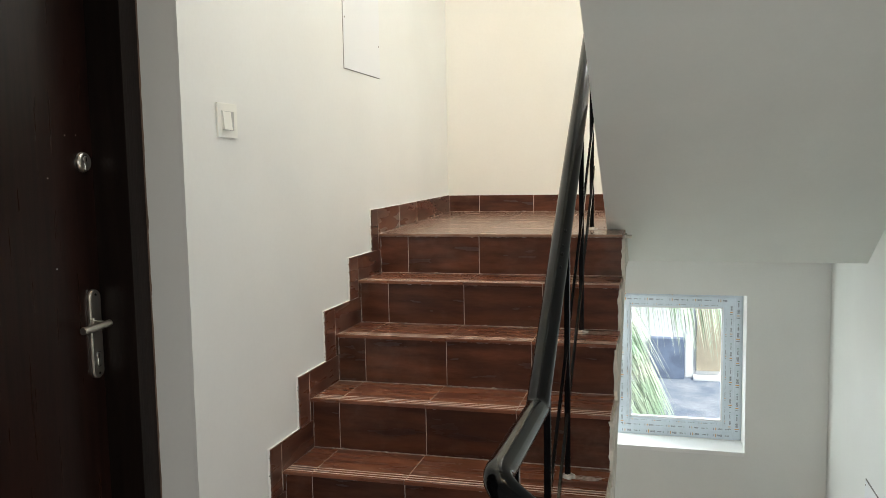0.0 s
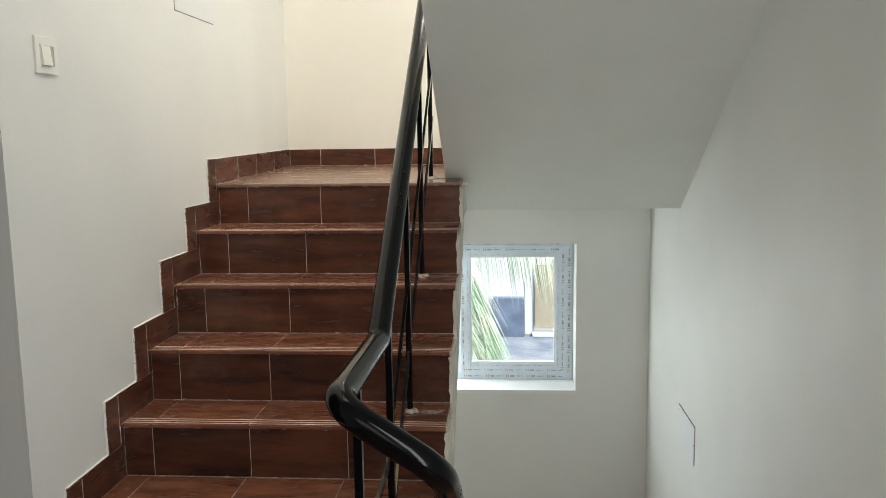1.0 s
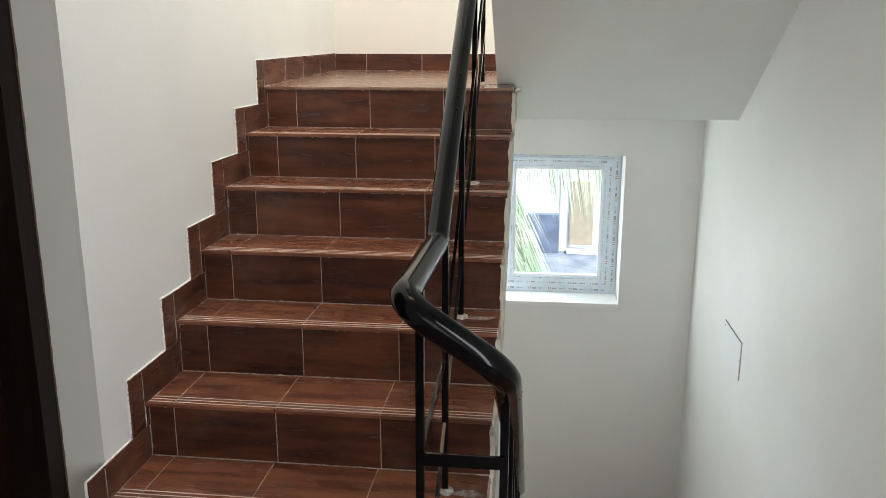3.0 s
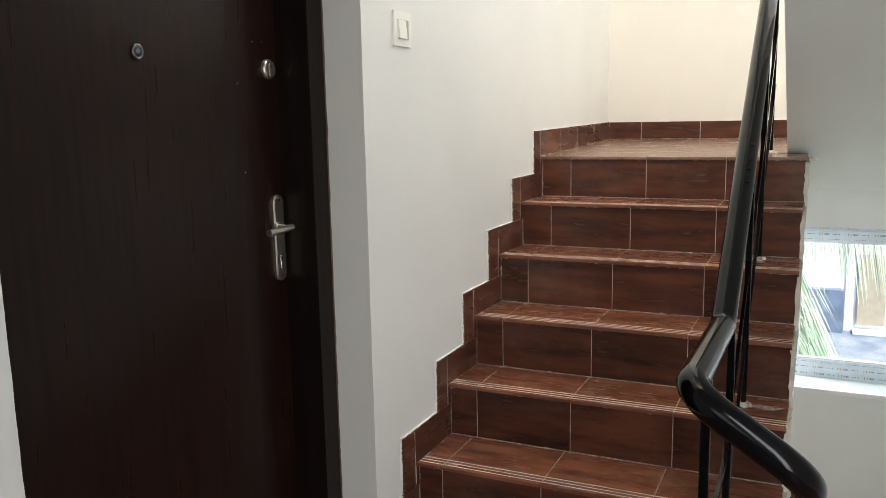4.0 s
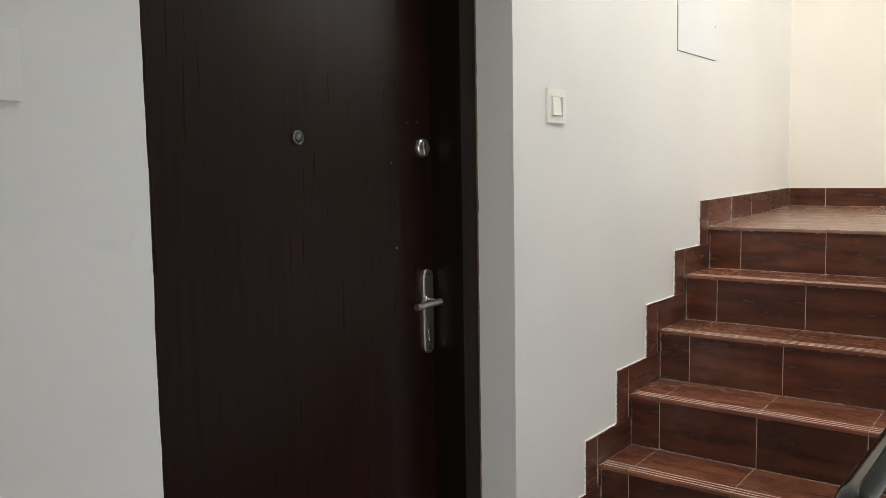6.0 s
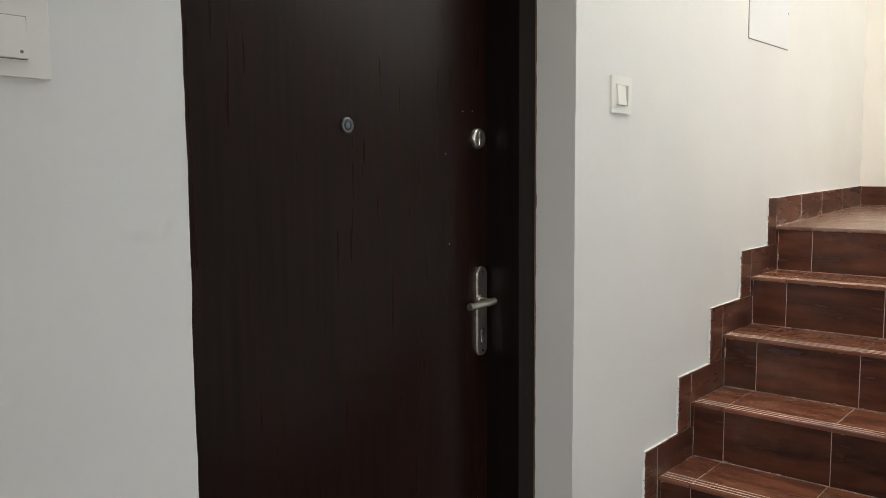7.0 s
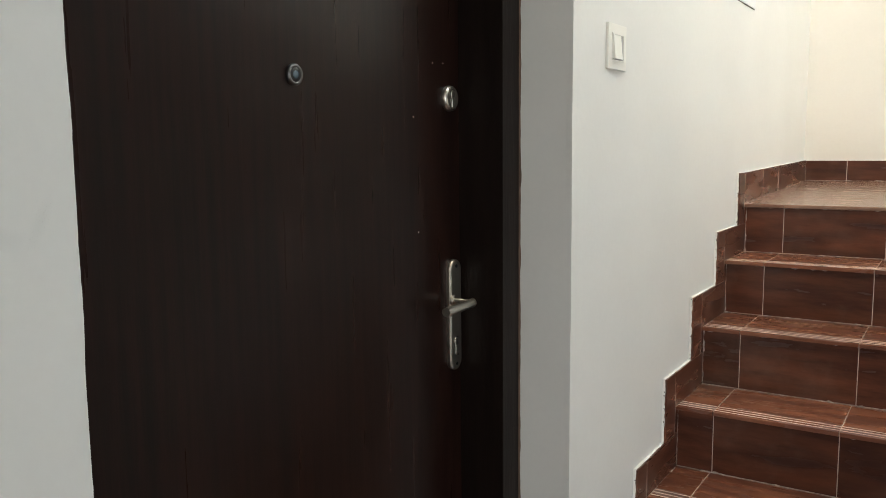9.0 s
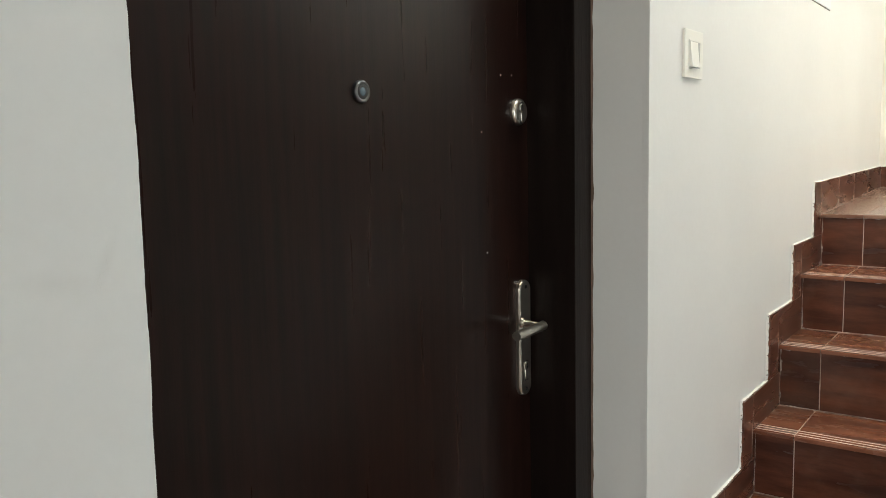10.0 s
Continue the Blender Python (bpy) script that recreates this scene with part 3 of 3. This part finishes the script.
lock = part("lock_rose", lathe(B(), (LX, 1.014, 1.490), [(0.0248, 0.0), (0.0248, 0.004), (0.0238, 0.0075), (0.0210, 0.0100), (0.0180, 0.0108)], 44), M_STEEL, door, "round satin steel lock rose")


def keyhole(y, z, x, parent):
    """A profile cylinder in its dark cut-out."""
    bm = lathe(B(), (x - 0.001, y, z), [(0.0105, 0.0), (0.0105, 0.0014)], 28)
    box(bm, x - 0.001, x + 0.0003, y - 0.0068, y + 0.0068, z - 0.029, z - 0.003)
    part("cut_out", bm, M_RING, parent)
    bm = lathe(B(), (x - 0.001, y, z), [(0.0088, 0.0), (0.0088, 0.0026), (0.0080, 0.0032)], 28)
    pill(bm, x - 0.001, y, z - 0.0275, z - 0.004, 0.0105, [(0.0, 0.0), (0.0020, 0.0), (0.0026, 0.0006)], 8)
    cyl = part("cylinder", bm, M_STEEL, parent)
    part("keyway", box(B(), x + 0.0016, x + 0.0026, y - 0.0012, y + 0.0012, z - 0.0055, z + 0.0050), M_DARK, parent)
    return cyl


keyhole(1.014, 1.497, LX + 0.011, lock)
bm = pill(B(), LX, 1.022, 0.947, 1.173, 0.042, [(0.0, 0.0), (0.0065, 0.0), (0.0088, 0.0012), (0.0100, 0.0036)])
plate = part("backplate", bm, M_STEEL, door, "tall satin steel handle plate")
keyhole(1.022, 1.006, LX + 0.010, plate)
for z in (1.160, 0.960):
    part("screw", disc(B(), (LX + 0.010, 1.022, z), (1, 0, 0), 0.0035, 0.0012, 14), M_DARK, plate)
part("lever_collar", lathe(B(), (LX, 1.0090, 1.092), [(0.0105, 0.009), (0.0105, 0.0135), (0.0090, 0.0155)], 28), M_STEEL, plate)
bm = rod(B(), rounded([(LX + 0.010, 1.0090, 1.092), (LX + 0.051, 1.0090, 1.0905), (LX + 0.051, 0.970, 1.0893)], 0.008, 5), 0.0064, 16)
lever = part("lever", bm, M_STEEL, door, "satin steel lever handle")
bm = rod(B(), [(LX + 0.052, 1.016, 1.0905), (LX + 0.052, 0.918, 1.088)], 0.0088, 28)
part("grip", bm, M_STEEL, lever, "satin steel round grip with a polished end")
for y, z, r in ((0.906, 1.238, 0.0016), (0.959, 1.554, 0.0014), (0.996, 1.556, 0.0012), (0.894, 1.452, 0.0014)):
    part("pin_hole", disc(B(), (LX, y, z), (1, 0, 0), r, 0.0006, 12), M_SILL if r > 0.0015 else M_DUST, door)


# uneven filler where the frame meets the plaster
M_FILLER = material("brown_filler", (0.16, 0.105, 0.075), 0.8, spots=0.2, scale=30, fine=120, bump=0.3)
rnd = random.Random(21)
bm, rows = B(), []
for i in range(141):
    z, w = 0.002 + 0.0154 * i, 0.0025 + 0.0030 * abs(noise.noise(Vector((0.3, 0.7, 0.4 * i)))) + rnd.uniform(0, 0.0010)
    rows.append((bm.verts.new((FX - 0.001, DOOR1 - 0.0030, z)), bm.verts.new((FX + w, DOOR1 - 0.0006, z))))
for a, b in zip(rows, rows[1:]):
    bm.faces.new((a[0], a[1], b[1], b[0]))
part("filler", bm, M_FILLER, door, "ragged brown filler along the frame")

# ---- switches and panels ----
def frame_ring_x(x, y0, y1, z0, z1, w, h, parent):
    """A thin raised rim on a wall plate."""
    bm = B()
    for a, b, c, d in ((y0, y0 + w, z0, z1), (y1 - w, y1, z0, z1), (y0 + w, y1 - w, z0, z0 + w), (y0 + w, y1 - w, z1 - w, z1)):
        box(bm, x - 0.0005, x + h, a, b, c, d)
    part("rim", bm, M_SWITCH, parent)


def switch_plate(y, z, label, wide=0.103, tall=0.094, bell=False):
    ob = thing("light_switch" if not bell else "bell_push", (WX, y, z), label, "switch")
    part("plate", box(B(), WX, WX + 0.0064, y - wide / 2, y + wide / 2, z - tall / 2, z + tall / 2, 0.0012), M_SWITCH, ob)
    w = 0.033
    frame_ring_x(WX + 0.0064, y - w, y + w, z - 0.029, z + 0.027, 0.0020, 0.0018, ob)
    # grey sheet that paints in the shade around the rocker
    part("recess", box(B(), WX + 0.0062, WX + 0.0068, y - w + 0.002, y + w - 0.002, z - 0.027, z + 0.025), M_SHADE, ob)
    y1 = y + w - 0.003 if bell else y + 0.012
    bm = box(B(), WX + 0.0070, WX + 0.0094, y - w + 0.0032, y1, z - 0.0258, z + 0.0238, 0.0006)
    for v in bm.verts:
        if v.co.x > WX + 0.0079:
            v.co.x += 0.0022 + 0.0024 * (z - v.co.z) / 0.025
    part("rocker", bm, M_SWITCH, ob)
    # thin dark strip drawn as the shadow under the rocker
    part("shadow_line", box(B(), WX + 0.0068, WX + 0.0072, y - w + 0.0025, y1 + 0.0008, z - 0.0268, z - 0.0255), M_GAP, ob)
    if bell:
        bm = disc(B(), (WX + 0.0132, y + 0.022, z - 0.018), (1, 0, 0), 0.0022, 0.0004, 12)
        part("bell_mark", bm, M_INK_G, ob)
    return ob


switch_plate(1.336, 1.602, "white two-way rocker light switch on the wall")
switch_plate(-0.174, 1.578, "white bell push with a wide rocker on the wall", 0.118, 0.095, bell=True)


def access_panel(face, y0, y1, z0, z1, way, label, g=0.0026):
    ob = thing("access_panel", (face, (y0 + y1) / 2, z0), label, "panel")
    a, b = sorted((face, face + way * 0.0014))
    part("gap", box(B(), a, b, y0, y1, z0, z1), M_GAP, ob)
    a, b = sorted((face + way * 0.0005, face + way * 0.0034))
    part("cover", box(B(), a, b, y0 + g, y1 + 0.002, z0 + (g if way > 0 else -0.002), z1 - (g if way < 0 else 0), 0.0008), M_PANEL, ob)
    for y in (y0 + 0.012, y1 - 0.012):
        part("screw", disc(B(), (face + way * 0.0034, y, (z0 + z1) / 2 - 0.06 * way * (y > (y0 + y1) / 2)), (way, 0, 0), 0.0035, 0.001, 12), M_GAP, ob)
    return ob


access_panel(WX, 2.214, 2.614, 1.845, 2.23, 1, "white square wall access panel with a dark gap")
access_panel(EX, 2.585, 2.898, -0.009, 0.161, -1, "small white wall cover plate with a dark gap", 0.0075)

# faint scuffs on the wall beside the door
M_SCUFF = material("scuff", (0.42, 0.40, 0.37), 0.8)
nt = M_SCUFF.node_tree
co, gr, mu = nt.nodes.new("ShaderNodeTexCoord"), nt.nodes.new("ShaderNodeTexGradient"), nt.nodes.new("ShaderNodeMath")
gr.gradient_type, mu.operation = "SPHERICAL", "MULTIPLY"
mu.inputs[1].default_value = 0.045
nt.links.new(co.outputs["Object"], gr.inputs[0])
nt.links.new(gr.outputs[1], mu.inputs[0])
nt.links.new(mu.outputs[0], nt.nodes["Principled BSDF"].inputs["Alpha"])
west = bpy.data.objects["wall_west"]
for y, z, w, h, lean in ((0.039, 1.339, 0.008, 0.026, -25), (0.0, 1.327, 0.040, 0.012, -8)):
    bm = B()
    bmesh.ops.create_circle(bm, cap_ends=True, segments=24, radius=1.0)
    ob = part("scuff_mark", bm, M_SCUFF, west, "faint grey scuff")
    ob.matrix_world = Matrix.Translation((WX + 0.0008, y, z)) @ Matrix.Rotation(radians(lean), 4, "X") @ Matrix.Rotation(radians(90), 4, "Y") @ Matrix.Diagonal((h, w, 1, 1))

# ---- window ----
win = thing("window_1", (0.0, 3.92, WZ0), "white plastic casement window with printed protective film", "window", kind="structure")
FY = 3.92                                         # face of the outer frame
part("window_sill", box(B(), W0, W1, NY - 0.004, FY + 0.06, WZ0 - 0.02, WZ0 + 0.003, 0.002), M_SILL, win, "white window sill")


def frame_ring(name, x0, x1, z0, z1, w, y0, y1, parent, m):
    for a, b, c, d in ((x0, x0 + w, z0, z1), (x1 - w, x1, z0, z1), (x0 + w, x1 - w, z0, z0 + w), (x0 + w, x1 - w, z1 - w, z1)):
        part(name, box(B(), a, b, y0, y1, c, d, 0.003), m, parent)


frame_ring("window_frame", W0, W1, WZ0 + 0.003, WZ1, 0.045, FY, FY + 0.06, win, M_FILM)
S0, S1, SZ0, SZ1 = -0.153, 0.460, -0.004, 0.748
part("mullion", box(B(), S0 - 0.05, S0 + 0.005, FY + 0.002, FY + 0.058, WZ0 + 0.048, WZ1 - 0.045, 0.003), M_FILM, win)
frame_ring("sash", S0, S1, SZ0, SZ1, 0.058, FY - 0.012, FY + 0.04, win, M_FILM)
frame_ring("glazing_bead", S0 + 0.056, S1 - 0.056, SZ0 + 0.056, SZ1 - 0.056, 0.012, FY - 0.004, FY + 0.02, win, M_UPVC)
part("pane", box(B(), S0 + 0.05, S1 - 0.05, FY + 0.018, FY + 0.022, SZ0 + 0.05, SZ1 - 0.05), M_GLASS, win)
part("pane", box(B(), W0 + 0.04, S0 - 0.045, FY + 0.018, FY + 0.022, WZ0 + 0.04, WZ1 - 0.04), M_GLASS, win)
frame_ring("glazing_bead", W0 + 0.043, S0 - 0.048, WZ0 + 0.046, WZ1 - 0.043, 0.03, FY + 0.004, FY + 0.03, win, M_UPVC)
for o in win.children:
    if o.name.startswith("pane"):
        o.visible_shadow = False
rnd = random.Random(8)


def film_marks(x, z, length, upright, y, tall):
    """Printed marks along a bar of the frame: bars of ink of the size of the print."""
    bm, at = B(), 0.02
    while at < length - 0.04:
        for slot, w, h in ((0, 0.005, 0.85), (1, 0.0055, 0.95), (0, 0.024, 0.62), (3, 0.0, 0), (0, 0.022, 0.34), (2, 0.006, 0.42)):
            if w and at + w < length:
                n = max(1, int(w / 0.0038))
                for i in range(n):
                    u0, u1 = at + w * i / n, at + w * (i + 0.68) / n
                    hh = 1.05 * tall * h * rnd.uniform(0.7, 1.0) / 2
                    if upright:
                        box(bm, x - hh, x + hh, y - 0.0006, y, z + u0, z + u1, slot=slot)
                    else:
                        box(bm, x + u0, x + u1, y - 0.0006, y, z - hh, z + hh, slot=slot)
            at += w + 0.007
        at += rnd.uniform(0.012, 0.03)
    part("film_print", bm, (M_INK_G, M_INK_O, M_INK_T), win, "grey, orange and green print on the film")


film_marks(W1 - 0.024, WZ0 + 0.03, 0.79, True, FY, 0.022)
film_marks(S0, WZ0 + 0.024, 0.60, False, FY, 0.018)
film_marks(S0, WZ1 - 0.024, 0.60, False, FY, 0.018)
film_marks(S0, SZ0 + 0.018, 0.60, False, FY - 0.012, 0.014)
film_marks(S0, SZ1 - 0.020, 0.60, False, FY - 0.012, 0.016)
film_marks(S0 + 0.018, SZ0, 0.72, True, FY - 0.012, 0.016)
film_marks(S1 - 0.018, SZ0, 0.72, True, FY - 0.012, 0.016)
film_marks(S1 - 0.045, SZ0 + 0.03, 0.66, True, FY - 0.012, 0.006)
film_marks(S0 + 0.046, SZ0 + 0.03, 0.66, True, FY - 0.012, 0.006)
film_marks(S0 + 0.04, SZ0 + 0.046, 0.52, False, FY - 0.012, 0.006)
film_marks(S0 + 0.04, SZ1 - 0.047, 0.52, False, FY - 0.012, 0.006)

# ---- outside ----
structure("ground", box(B(), -300, 300, -300, 600, -6.6, -6.5), M_GROUND, "dry ground far below the window", "ground")
house = thing("neighbour_house", (0.5, 24.0, -6.5), "sunlit white neighbouring house with a grey terrace", "house")
bm = B()
box(bm, -14.0, 14.0, 24.4, 34.0, -6.5, 3.0)
part("wall", bm, M_HOUSE, house)
part("terrace", box(B(), -14.0, 14.0, 16.0, 24.4, -6.5, -4.84, 0.02), M_TERRACE, house, "concrete terrace slab with bluish shade in its colour")
part("screen_wall", box(B(), -0.30, 0.70, 24.1, 24.396, -4.84, -3.62, 0.02), M_SHADED_WALL, house, "concrete wall with its blue-grey shadow painted in")
part("pillar", box(B(), 0.72, 1.00, 24.37, 24.398, -4.84, 1.5, 0.02), M_HOUSE, house, "slim white pillar")
part("door", box(B(), 1.04, 1.75, 24.3, 24.396, -4.60, -2.6, 0.01), M_YELLOW, house, "ochre painted door")
part("step", box(B(), 0.95, 1.9, 24.0, 24.398, -4.836, -4.74, 0.02), M_HOUSE, house, "pale step in front of the door")


def frond(bm, points, length, droop, count, seed, wide=0.016, lean=None):
    """A feather leaf: a tapered midrib with many narrow hanging leaflets on both sides."""
    r = random.Random(seed)
    pts = [Vector(p) for p in points]
    line = []
    for k in range(count + 1):
        t = k / count * (len(pts) - 1)
        i = min(int(t), len(pts) - 2)
        line.append(pts[i].lerp(pts[i + 1], t - i))
    rod(bm, line[::max(1, count // 14)], 0.010, 6)
    for k, p in enumerate(line[2:], 2):
        way = (line[min(k + 1, count)] - line[k - 1]).normalized()
        for s in (-1, 1):
            side = way.cross(Vector((0, 0, 1))).normalized() * s
            size = length * (0.55 + 0.45 * math.sin(math.pi * (0.15 + 0.8 * k / count))) * r.uniform(0.8, 1.1)
            d = (side * r.uniform(0.5, 0.8) + way * 0.65 + Vector((0, 0, -droop * r.uniform(0.7, 1.2)))).normalized()
            if lean:
                d = (Vector(lean) + Vector((r.uniform(-0.13, 0.13), r.uniform(-0.2, 0.2), r.uniform(-0.1, 0.1)))).normalized()
            mid = p + d * size * 0.5
            tip = p + d * size + Vector((0, 0, -0.28 * size * droop))
            cross = d.cross(way).cross(d).normalized() * wide / 2
            fold = Vector((0, 0, 0.004))
            a, b, c, e = (bm.verts.new(q) for q in (p - cross * 0.5, p + cross * 0.5, mid + cross + fold, mid - cross + fold))
            g = bm.verts.new(tip)
            bm.faces.new((a, b, c, e))
            bm.faces.new((e, c, g))
    return bm


palm = thing("palm_tree", (-1.7, 6.6, -6.5), "coconut palm with long drooping green fronds", "tree")
trunk = [(-1.7 + 0.25 * math.sin(z * 0.35), 6.6, -6.5 + z) for z in [0.5 * i for i in range(18)]]
part("trunk", rod(B(), trunk, 0.13, 14), M_TRUNK, palm)
TOP = Vector(trunk[-1])
part("frond", frond(B(), [TOP, (-1.35, 6.4, 1.8), (-0.93, 6.3, 1.32), (-0.50, 6.1, 0.76), (-0.30, 6.0, 0.32), (-0.21, 5.95, -0.06), (-0.17, 5.9, -0.45)], 0.95, 0.75, 230, 1, 0.009, (0.48, 0.0, -0.80)), M_LEAF, palm)
part("frond", frond(B(), [TOP, (-1.1, 6.6, 2.2), (-0.55, 6.5, 1.45), (-0.10, 6.4, 1.02), (0.45, 6.4, 0.72), (0.95, 6.4, 0.3)], 0.80, 1.7, 210, 2, 0.012), M_LEAF, palm)
part("frond", frond(B(), [TOP, (-1.4, 6.3, 1.8), (-1.0, 6.1, 1.1), (-0.66, 5.9, 0.35), (-0.50, 5.8, -0.3)], 0.90, 0.6, 150, 3, 0.010, (0.58, 0.0, -0.72)), M_LEAF, palm)
part("frond", frond(B(), [TOP, (-0.7, 7.2, 2.2), (0.1, 7.4, 1.5), (0.7, 7.5, 0.95), (1.2, 7.6, 0.3)], 0.90, 1.6, 130, 5, 0.012), M_LEAF, palm)
for i, a in enumerate((150, 185, 220, 255, 290)):
    d = Vector((math.cos(radians(a)), math.sin(radians(a)) * 0.4 + 0.3, 0))
    part("frond", frond(B(), [TOP, TOP + d * 0.7 + Vector((0, 0, 0.5)), TOP + d * 1.5 + Vector((0, 0, 0.4)), TOP + d * 2.2 + Vector((0, 0, -0.4))], 0.7, 0.9, 50, 20 + i), M_LEAF, palm)
